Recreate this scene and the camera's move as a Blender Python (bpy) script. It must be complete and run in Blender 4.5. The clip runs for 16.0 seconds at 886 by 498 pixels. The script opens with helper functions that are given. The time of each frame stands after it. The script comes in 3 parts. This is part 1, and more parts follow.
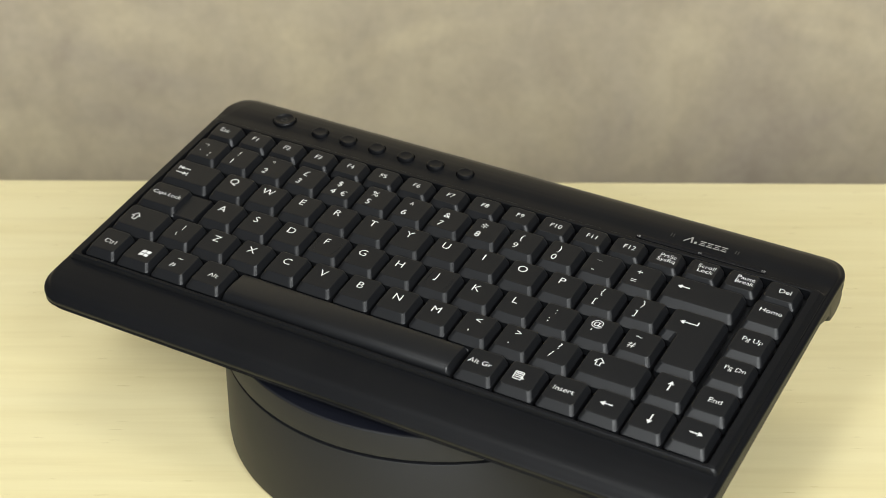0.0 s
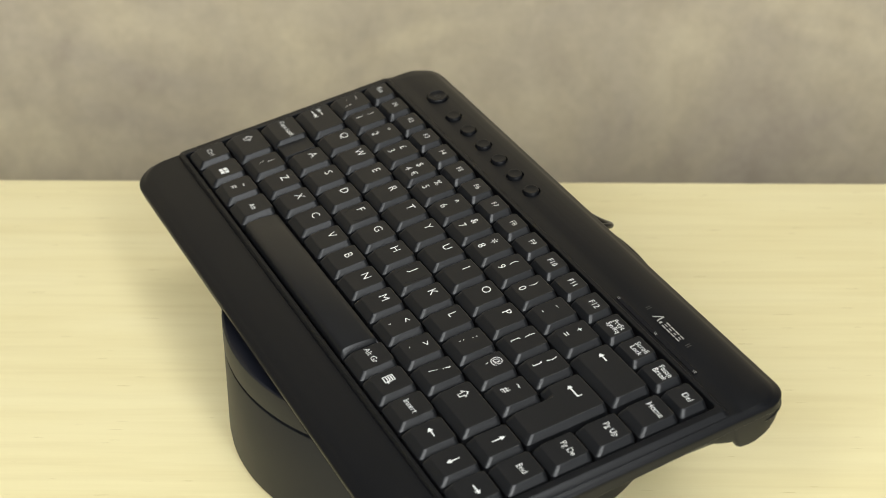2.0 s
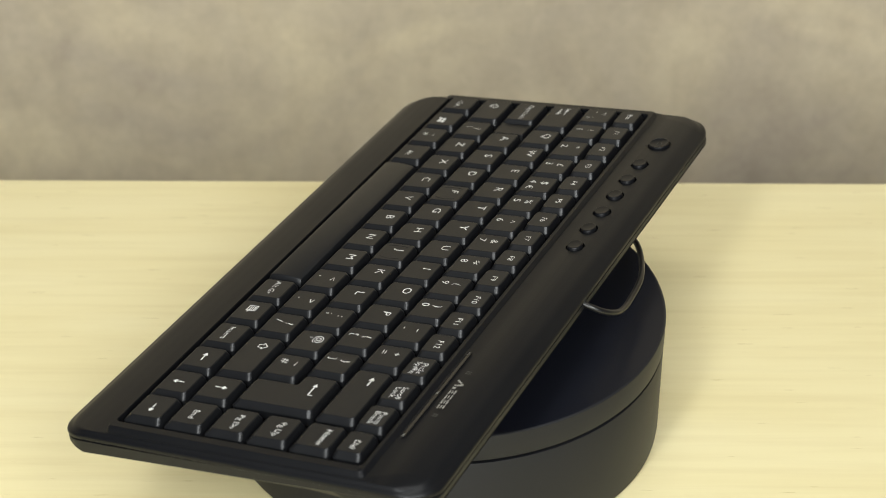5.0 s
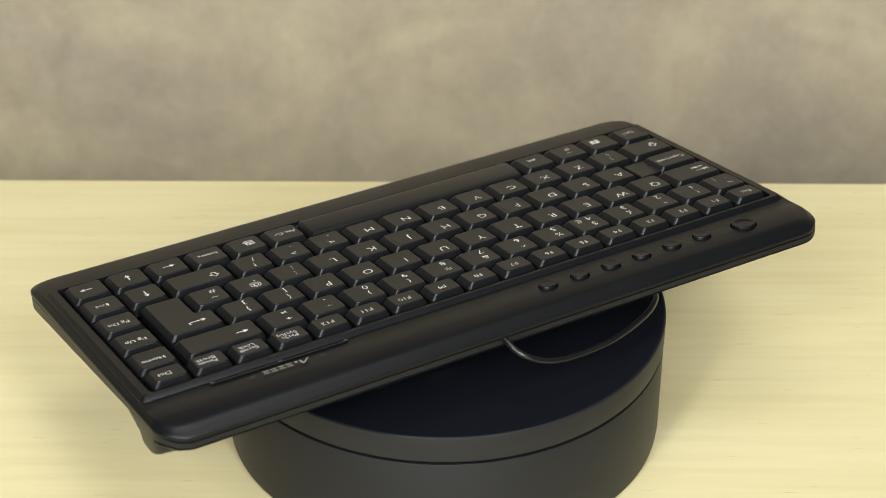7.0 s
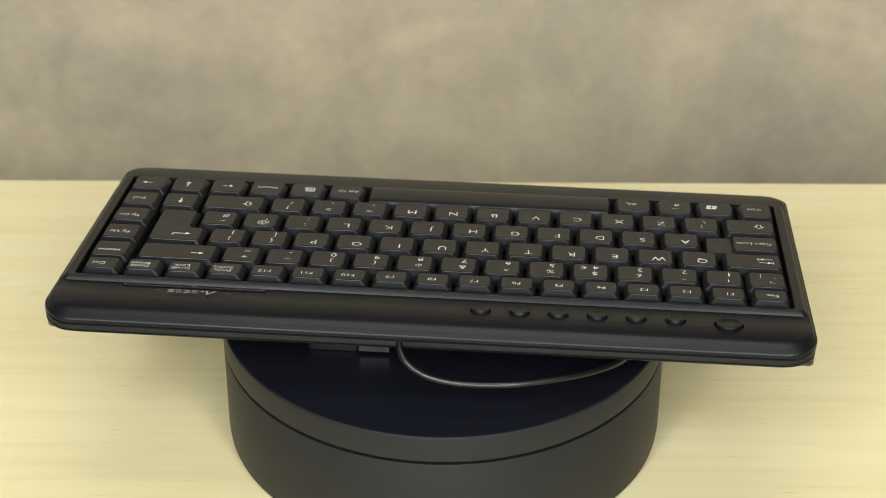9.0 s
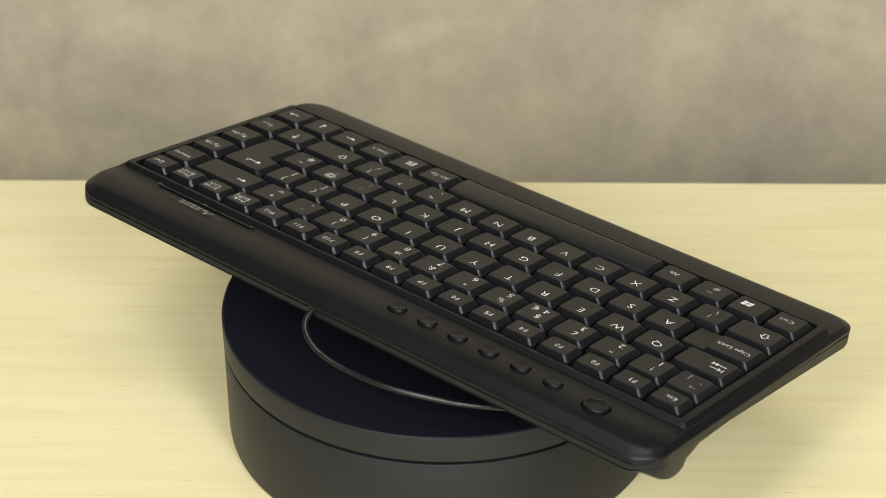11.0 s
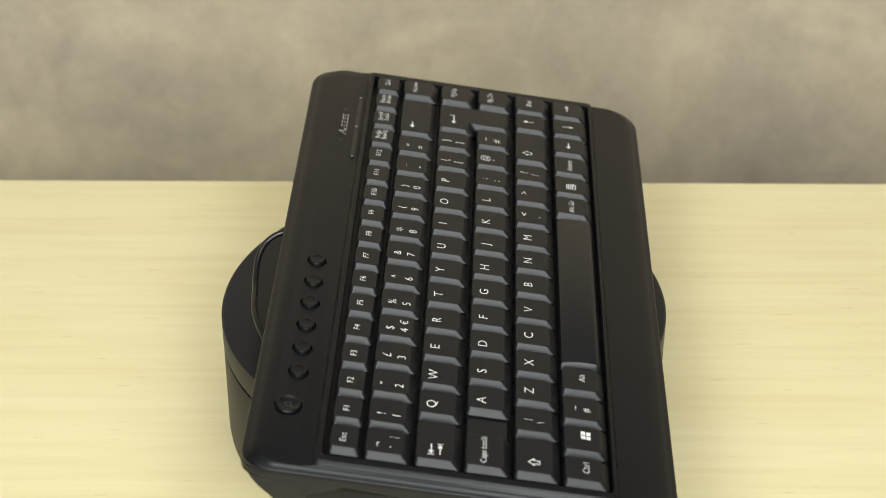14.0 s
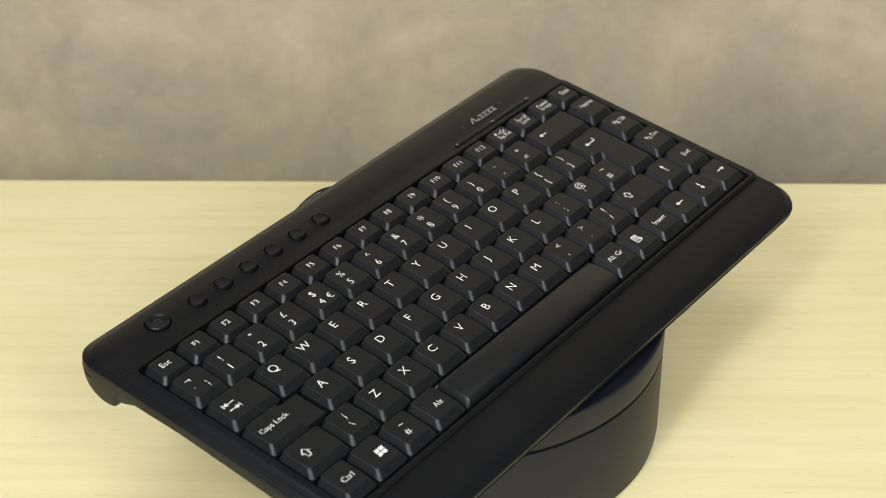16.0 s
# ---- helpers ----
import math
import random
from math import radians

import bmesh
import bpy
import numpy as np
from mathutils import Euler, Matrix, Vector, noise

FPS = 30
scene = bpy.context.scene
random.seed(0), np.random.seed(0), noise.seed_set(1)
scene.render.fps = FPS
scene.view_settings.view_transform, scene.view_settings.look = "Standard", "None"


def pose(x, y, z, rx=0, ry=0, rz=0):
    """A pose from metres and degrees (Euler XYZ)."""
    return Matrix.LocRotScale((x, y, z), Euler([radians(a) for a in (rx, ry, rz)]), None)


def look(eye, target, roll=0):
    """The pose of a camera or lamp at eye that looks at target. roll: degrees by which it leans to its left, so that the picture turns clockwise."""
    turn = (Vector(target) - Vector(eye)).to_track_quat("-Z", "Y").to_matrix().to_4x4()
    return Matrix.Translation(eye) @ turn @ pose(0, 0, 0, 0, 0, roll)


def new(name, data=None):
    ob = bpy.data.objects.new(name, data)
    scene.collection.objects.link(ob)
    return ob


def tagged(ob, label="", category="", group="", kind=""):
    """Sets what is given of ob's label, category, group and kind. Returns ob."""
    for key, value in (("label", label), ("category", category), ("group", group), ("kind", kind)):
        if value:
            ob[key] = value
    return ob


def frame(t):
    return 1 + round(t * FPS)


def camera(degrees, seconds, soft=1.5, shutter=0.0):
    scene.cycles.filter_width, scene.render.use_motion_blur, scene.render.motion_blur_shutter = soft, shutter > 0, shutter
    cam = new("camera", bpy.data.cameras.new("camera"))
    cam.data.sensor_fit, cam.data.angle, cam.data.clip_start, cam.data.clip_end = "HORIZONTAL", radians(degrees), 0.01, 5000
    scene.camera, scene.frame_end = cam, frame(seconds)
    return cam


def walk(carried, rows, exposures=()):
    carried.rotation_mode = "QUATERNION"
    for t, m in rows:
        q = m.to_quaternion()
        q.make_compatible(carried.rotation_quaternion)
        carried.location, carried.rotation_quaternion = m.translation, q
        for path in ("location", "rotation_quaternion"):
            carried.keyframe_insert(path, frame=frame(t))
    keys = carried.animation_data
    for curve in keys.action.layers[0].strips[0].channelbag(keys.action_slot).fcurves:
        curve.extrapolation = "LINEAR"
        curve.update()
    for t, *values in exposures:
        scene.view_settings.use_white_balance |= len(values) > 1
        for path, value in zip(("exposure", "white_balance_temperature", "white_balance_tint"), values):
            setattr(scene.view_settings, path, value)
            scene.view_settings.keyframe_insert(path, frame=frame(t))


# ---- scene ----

# ---------------------------------------------------------------- camera
# The table top is z = 0, the turntable's axis is x = y = 0.
cam = camera(27.06, 16.0, soft=0.9)
CAM_POSE = Matrix.Translation((0.0, -0.6878, 0.5265)) @ pose(0, 0, 0, 90 - 32.453, 0, 0.036) @ pose(0, 0, 0, 0, 0, 0.126)
walk(cam, [(0.0, CAM_POSE), (16.0, CAM_POSE)], exposures=[(0.0, -0.18), (16.0, -0.18)])
cam.data.dof.use_dof = True
cam.data.dof.focus_distance = 0.80
cam.data.dof.aperture_fstop = 13.0

# ---------------------------------------------------------------- light
world = bpy.data.worlds.new("world")
scene.world = world
world.use_nodes = True
world.node_tree.nodes["Background"].inputs[0].default_value = (0.9, 0.95, 1.0, 1)
world.node_tree.nodes["Background"].inputs[1].default_value = 0.0


def area_lamp(name, eye, target, sx, sy, watts, color):
    data = bpy.data.lights.new(name, "AREA")
    data.shape, data.size, data.size_y, data.energy, data.color = "RECTANGLE", sx, sy, watts, color
    ob = new(name, data)
    ob.matrix_world = look(eye, target)
    return ob


# Two studio lamps to either side of the camera, a wide soft light behind it, and an added overhead fill with no
# fixture.
area_lamp("studio_light_west", (-0.51, -1.10, 1.04), (0.0, 0.05, 0.03), 0.20, 0.75, 15.8, (0.98, 1.0, 0.96))
area_lamp("studio_light_east", (0.50, -1.14, 1.04), (0.0, 0.05, 0.03), 0.24, 0.75, 14.6, (0.98, 1.0, 0.96))
area_lamp("softbox_light", (0.0, -1.55, 0.80), (0.0, 0.05, 0.05), 0.95, 0.90, 25.0, (0.98, 1.0, 0.96))
area_lamp("overhead_fill_light", (0.0, -0.1, 1.95), (0.0, -0.1, 0.0), 1.2, 0.6, 13.0, (1.0, 1.0, 0.94))


# ---------------------------------------------------------------- materials
def material(name, color, rough=0.5, metal=0.0, spec=0.5):
    m = bpy.data.materials.new(name)
    m.use_nodes = True
    b = m.node_tree.nodes["Principled BSDF"]
    b.inputs["Base Color"].default_value = (*color, 1)
    b.inputs["Roughness"].default_value = rough
    b.inputs["Metallic"].default_value = metal
    b.inputs["Specular IOR Level"].default_value = spec
    return m


def node(m, kind, **values):
    n = m.node_tree.nodes.new(kind)
    for k, v in values.items():
        n.inputs[k].default_value = v
    return n


def link(m, a, b):
    m.node_tree.links.new(a, b)


def coords(m, scale):
    tc = m.node_tree.nodes.new("ShaderNodeTexCoord")
    mp = m.node_tree.nodes.new("ShaderNodeMapping")
    mp.inputs["Scale"].default_value = scale
    link(m, tc.outputs["Object"], mp.inputs["Vector"])
    return mp.outputs["Vector"]


def ramp(m, fac, stops):
    r = m.node_tree.nodes.new("ShaderNodeValToRGB")
    while len(r.color_ramp.elements) < len(stops):
        r.color_ramp.elements.new(0.5)
    for e, (p, c) in zip(r.color_ramp.elements, stops):
        e.position, e.color = p, (*c, 1)
    link(m, fac, r.inputs["Fac"])
    return r.outputs["Color"]


def bsdf(m):
    return m.node_tree.nodes["Principled BSDF"]


def mixed(m, kind, fac, a, b):
    n = m.node_tree.nodes.new("ShaderNodeMix")
    n.data_type, n.blend_type = "RGBA", kind
    n.inputs["Factor"].default_value = fac if isinstance(fac, float) else 1.0
    if not isinstance(fac, float):
        link(m, fac, n.inputs["Factor"])
    for sock, v in ((n.inputs[6], a), (n.inputs[7], b)):
        if isinstance(v, tuple):
            sock.default_value = (*v, 1)
        else:
            link(m, v, sock)
    return n.outputs[2]


def bump(m, height, strength, distance):
    b = node(m, "ShaderNodeBump", Strength=strength, Distance=distance)
    link(m, height, b.inputs["Height"])
    link(m, b.outputs["Normal"], bsdf(m).inputs["Normal"])


def noise_tex(m, vec, scale, detail=4.0, rough=0.55, distort=0.0):
    n = node(m, "ShaderNodeTexNoise", Scale=scale, Detail=detail, Roughness=rough, Distortion=distort)
    link(m, vec, n.inputs["Vector"])
    return n.outputs["Fac"]


def plastic(name, color, rough, grain=900.0, strength=0.25, wear=0.06, spec=0.5, tint=(1, 1, 1)):
    """Moulded plastic: fine spark-eroded grain and faint cloudy wear in the gloss."""
    m = material(name, color, rough, 0.0, spec)
    v = coords(m, (1, 1, 1))
    bump(m, noise_tex(m, v, grain, 2.0), strength, 0.0001)
    # tint recolours the reflections only
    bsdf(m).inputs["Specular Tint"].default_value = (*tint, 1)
    cloud = noise_tex(m, v, 38.0, 5.0)
    r = node(m, "ShaderNodeMapRange")
    r.inputs["To Min"].default_value, r.inputs["To Max"].default_value = rough - wear, rough + wear
    link(m, cloud, r.inputs["Value"])
    link(m, r.outputs["Result"], bsdf(m).inputs["Roughness"])
    return m


# Bluish specular tint, put in to cool the warm wall and table reflections.
REFLECTION_TINT = (0.955, 0.965, 1.0)
MAT_SHELL = plastic("black_shell_plastic", (0.0046, 0.0049, 0.0060), 0.37, 1100.0, 0.22, 0.06, 0.26, REFLECTION_TINT)
MAT_LOWER = plastic("lower_shell_plastic", (0.0068, 0.0070, 0.0078), 0.45, 1100.0, 0.22, 0.06, 0.34, REFLECTION_TINT)
MAT_KEY = plastic("black_key_plastic", (0.0064, 0.0068, 0.0080), 0.38, 1500.0, 0.25, 0.06, 0.38, REFLECTION_TINT)
MAT_WELL = plastic("key_well_plastic", (0.006, 0.006, 0.007), 0.6)
MAT_PLATTER = plastic("platter_top_plastic", (0.0055, 0.0062, 0.0100), 0.34, 1300.0, 0.12, 0.06, 0.28)
MAT_BASE = plastic("turntable_side_plastic", (0.0095, 0.010, 0.0120), 0.46, 1300.0, 0.2, 0.06, 0.36, REFLECTION_TINT)
MAT_LEGEND = material("legend_print", (0.66, 0.67, 0.67), 0.5)
MAT_SILVER = material("silver_print", (0.34, 0.34, 0.33), 0.4, 0.3)
MAT_FAINT = material("faint_print", (0.04, 0.04, 0.04), 0.4)
MAT_CABLE = plastic("cable_rubber", (0.006, 0.006, 0.0065), 0.30, 500.0, 0.1)
MAT_RUBBER = plastic("rubber", (0.02, 0.02, 0.02), 0.8)
MAT_METAL = material("plug_steel", (0.16, 0.16, 0.17), 0.45, 1.0)
MAT_LENS = material("smoked_lens", (0.008, 0.008, 0.009), 0.16, 0.0, 0.4)


def maple():
    m = material("pale_maple", (0.6, 0.52, 0.3), 0.42)
    v = coords(m, (1.0, 9.0, 4.0))
    broad = noise_tex(m, v, 3.2, 5.0, 0.6, 0.6)
    col = ramp(m, broad, [(0.30, (0.655, 0.575, 0.325)), (0.5, (0.69, 0.615, 0.365)), (0.72, (0.715, 0.645, 0.40))])
    v2 = coords(m, (1.3, 30.0, 8.0))
    fine = noise_tex(m, v2, 5.0, 6.0, 0.6, 0.2)
    col = mixed(m, "MULTIPLY", 0.40, col, ramp(m, fine, [(0.33, (0.86, 0.83, 0.76)), (0.55, (1, 1, 1))]))
    v3 = coords(m, (24.0, 480.0, 40.0))
    fleck = noise_tex(m, v3, 2.1, 1.0, 0.4)
    col = mixed(m, "MULTIPLY", 0.8, col, ramp(m, fleck, [(0.222, (0.60, 0.53, 0.40)), (0.25, (1, 1, 1))]))
    link(m, col, bsdf(m).inputs["Base Color"])
    bump(m, fine, 0.06, 0.0004)
    return m


def wall_paint():
    m = material("mottled_wallpaper", (0.4, 0.35, 0.28), 0.75)
    v = coords(m, (1.0, 1.0, 1.15))
    big = noise_tex(m, v, 7.0, 5.0, 0.6, 0.5)
    col = ramp(m, big, [(0.30, (0.425, 0.362, 0.280)), (0.48, (0.505, 0.432, 0.312)), (0.70, (0.625, 0.535, 0.365))])
    mid = noise_tex(m, coords(m, (1.0, 1.0, 0.7)), 42.0, 6.0, 0.66, 0.4)
    col = mixed(m, "MULTIPLY", 0.9, col, ramp(m, mid, [(0.32, (0.84, 0.825, 0.82)), (0.64, (1.0, 1.0, 1.0))]))
    fine = noise_tex(m, v, 150.0, 4.0, 0.6)
    col = mixed(m, "MULTIPLY", 0.8, col, ramp(m, fine, [(0.35, (0.93, 0.93, 0.93)), (0.6, (1.0, 1.0, 1.0))]))
    link(m, col, bsdf(m).inputs["Base Color"])
    bump(m, fine, 0.2, 0.0006)
    return m


MAT_MAPLE = maple()
MAT_WALL = wall_paint()
MAT_PLAIN = plastic("plain_wall_paint", (0.42, 0.40, 0.37), 0.8, 60.0)
# Dark blue-grey for unseen walls, so that the black plastic reflects little.
MAT_DARK_REFLECTION = plastic("dark_reflection_paint", (0.10, 0.115, 0.16), 0.8, 60.0)
MAT_CARPET = plastic("grey_carpet", (0.10, 0.10, 0.11), 0.95, 200.0, 0.6)


# ---------------------------------------------------------------- mesh helpers
def finish(name, bm, mat, parent=None, smooth=False, label=""):
    bmesh.ops.recalc_face_normals(bm, faces=bm.faces)
    for f in bm.faces:
        f.smooth = smooth
    me = bpy.data.meshes.new(name)
    bm.to_mesh(me)
    bm.free()
    if smooth:
        me.set_sharp_from_angle(angle=radians(32))
    me.materials.append(mat)
    ob = new(name, me)
    ob.parent = parent
    if label:
        tagged(ob, label)
    return ob


def part(name, bm, mat, parent, label="", smooth=False):
    return finish(name, bm, mat, parent, smooth, label)


def rrect(x0, x1, y0, y1, r, seg=6):
    """The corner points of a rounded rectangle, counter-clockwise."""
    out = []
    for cx, cy, a in ((x1 - r, y0 + r, -90), (x1 - r, y1 - r, 0), (x0 + r, y1 - r, 90), (x0 + r, y0 + r, 180)):
        for i in range(seg + 1):
            t = radians(a + 90 * i / seg)
            out.append((cx + r * math.cos(t), cy + r * math.sin(t)))
    return out


def loft(bm, rings, cap_start=True, cap_end=True):
    vs = [[bm.verts.new(p) for p in ring] for ring in rings]
    n = len(vs[0])
    for a, b in zip(vs, vs[1:]):
        for i in range(n):
            j = (i + 1) % n
            bm.faces.new((a[i], a[j], b[j], b[i]))
    if cap_start:
        bm.faces.new(vs[0][::-1])
    if cap_end:
        bm.faces.new(vs[-1])
    return bm


def box(bm, x0, x1, y0, y1, z0, z1, r=0.0, bevel=0.0):
    r = max(r, 1e-5)
    rings = [[(x, y, z0) for x, y in rrect(x0, x1, y0, y1, r, 3)]]
    if bevel:
        rings.append([(x, y, z1 - bevel) for x, y in rrect(x0, x1, y0, y1, r, 3)])
        rings.append([(x, y, z1 - bevel * 0.3) for x, y in rrect(x0 + bevel * .3, x1 - bevel * .3, y0 + bevel * .3, y1 - bevel * .3, r, 3)])
        rings.append([(x, y, z1) for x, y in rrect(x0 + bevel, x1 - bevel, y0 + bevel, y1 - bevel, r, 3)])
    else:
        rings.append([(x, y, z1) for x, y in rrect(x0, x1, y0, y1, r, 3)])
    return loft(bm, rings)


def lathe(bm, profile, seg=128):
    rings = [[(r * math.cos(2 * math.pi * i / seg), r * math.sin(2 * math.pi * i / seg), z) for i in range(seg)] for r, z in profile]
    return loft(bm, rings)


def tube(bm, pts, r, seg=12):
    pts = [Vector(p) for p in pts]
    rings, side = [], None
    for i, p in enumerate(pts):
        d = (pts[min(i + 1, len(pts) - 1)] - pts[max(i - 1, 0)]).normalized()
        side = (side - d * side.dot(d)).normalized() if side else d.orthogonal().normalized()
        up = d.cross(side)
        rings.append([p + (side * math.cos(2 * math.pi * k / seg) + up * math.sin(2 * math.pi * k / seg)) * r for k in range(seg)])
    return loft(bm, rings)


def spline(pts, n=10):
    """A smooth curve through the points (Catmull-Rom)."""
    P = [Vector(p) for p in pts]
    P = [P[0] * 2 - P[1]] + P + [P[-1] * 2 - P[-2]]
    out = []
    for a, b, c, d in zip(P, P[1:], P[2:], P[3:]):
        for i in range(n):
            t = i / n
            out.append(0.5 * (2 * b + (c - a) * t + (2 * a - 5 * b + 4 * c - d) * t * t + (3 * b - a - 3 * c + d) * t ** 3))
    return out + [P[-2]]


# ---------------------------------------------------------------- setting
def structure(name, bm, mat, label, category):
    return tagged(finish(name, bm, mat), label, category, "", "structure")


FLOOR_Z = -0.74
structure("floor", box(bmesh.new(), -2.5, 2.5, -3.2, 2.3, FLOOR_Z - 0.1, FLOOR_Z), MAT_CARPET, "plain grey carpeted floor under the table", "floor")
# Its top is out of view; the height sets where the keys' reflections darken.
structure("wall_north", box(bmesh.new(), -2.5, 2.5, 0.55, 0.60, FLOOR_Z, 0.58), MAT_WALL, "mottled beige and brown papered wall behind the table", "wall")
# Unseen wall added behind it to give the key tops a dark reflection.
structure("dark_wall_far", box(bmesh.new(), -2.5, 2.5, 2.2, 2.3, FLOOR_Z, 2.0), MAT_DARK_REFLECTION, "unseen dark blue-grey wall that keeps reflections dark", "wall")
structure("wall_south", box(bmesh.new(), -2.5, 2.5, -3.3, -3.2, FLOOR_Z, 2.0), MAT_PLAIN, "plain painted wall", "wall")
# Side walls out of view, made dark so the keys' sides mirror little.
structure("wall_east", box(bmesh.new(), 2.5, 2.6, -3.2, 2.2, FLOOR_Z, 2.0), MAT_DARK_REFLECTION, "unseen dark blue-grey wall that keeps reflections dark", "wall")
structure("wall_west", box(bmesh.new(), -2.6, -2.5, -3.2, 2.2, FLOOR_Z, 2.0), MAT_DARK_REFLECTION, "unseen dark blue-grey wall that keeps reflections dark", "wall")
structure("ceiling", box(bmesh.new(), -2.6, 2.6, -3.3, 2.3, 2.0, 2.1), MAT_PLAIN, "plain painted ceiling", "ceiling")


# ---------------------------------------------------------------- table
def table():
    root = tagged(new("table"), "pale maple-veneer table with a straight back edge", "table")
    top = bmesh.new()
    box(top, -0.80, 0.80, -0.58, 0.2126, -0.028, 0.0, 0.004, 0.0025)
    part("tabletop", top, MAT_MAPLE, root)
    for x in (-0.74, 0.74):
        for y in (-0.52, 0.15):
            part("leg", box(bmesh.new(), x - 0.025, x + 0.025, y - 0.025, y + 0.025, FLOOR_Z, -0.028, 0.004), MAT_MAPLE, root)
    root.matrix_basis = pose(0, 0, 0, 0, 0, -0.22)
    return root


table()

# ---------------------------------------------------------------- turntable
TOP_Z = 0.0615


def turntable():
    root = tagged(new("turntable"), "black round motorised display turntable on the table", "turntable")
    b = bmesh.new()
    lathe(b, [(0.0965, 0.0), (0.0993, 0.0012), (0.0996, 0.004), (0.0996, 0.04725), (0.09945, 0.0475), (0.0965, 0.0475)])
    part("base", b, MAT_BASE, root, "dark grey cylindrical base", True)
    b = bmesh.new()
    lathe(b, [(0.0955, 0.0470), (0.0955, 0.0490)])
    part("gap_ring", b, MAT_WELL, root)
    p = bmesh.new()
    lathe(p, [(0.0970, 0.0484), (0.0990, 0.0487), (0.0997, 0.0494), (0.0998, 0.0606), (0.0996, 0.0611), (0.0990, 0.06145)])
    platter = part("platter", p, MAT_BASE, root, "rotating platter with a smooth black top", True)
    t = bmesh.new()
    lathe(t, [(0.0988, 0.0608), (0.0988, 0.06146), (0.0985, TOP_Z)])
    part("platter_top", t, MAT_PLATTER, platter, "smooth black disc")
    return root, platter


TURNTABLE, PLATTER = turntable()

# ---------------------------------------------------------------- keyboard
# Local space: x to the right, y to the back, z = 0 is the key tops. Millimetres in the tables.
KB_PLACE = Matrix.Translation((0.00257, -0.02176, 0.087)) @ pose(0, 0, 0, 8.229, 0, 0) @ pose(0, 0, 0, 0, -0.261, 0)
KEYBOARD = tagged(new("keyboard"), "black compact slim keyboard with white legends on the turntable", "keyboard")
MM = 0.001


def interp(x, table_):
    if x <= table_[0][0]:
        return table_[0][1]
    for (a, u), (b, v) in zip(table_, table_[1:]):
        if x <= b:
            t = (x - a) / (b - a)
            return u + (v - u) * t
    return table_[-1][1]


DECK = [(-77.3, -7.5), (-72, -6.3), (-67, -5.4), (-62, -4.9), (-57, -4.65), (-50, -4.6), (66, -3.7), (69, -3.25), (72, -2.95), (76, -2.8), (80, -3.0), (84, -3.65), (88, -4.85), (91, -6.1), (93, -7.0)]


def deck(y):
    return interp(y, DECK)


def deck_at(x, y):
    """The deck's height; behind the keys its crown falls away towards the short sides."""
    out = max(0.0, (abs(x) - 136.0) / 25.0)
    return deck(y) - 1.9 * out * out * interp(y, [(65, 0.0), (71, 1.0), (84, 1.0), (91, 0.0)])


BUTTONS = [(-102.8 + 16.13 * i, 76.4, 4.5, 4.3) for i in range(6)] + [(-124.7, 78.2, 6.3, 5.6)]


def bowed(x, y):
    """The back edge runs very slightly out of square."""
    return y + 0.9 * MM * max(0.0, x / 0.16) * max(0.0, (y - 0.067) / 0.026)


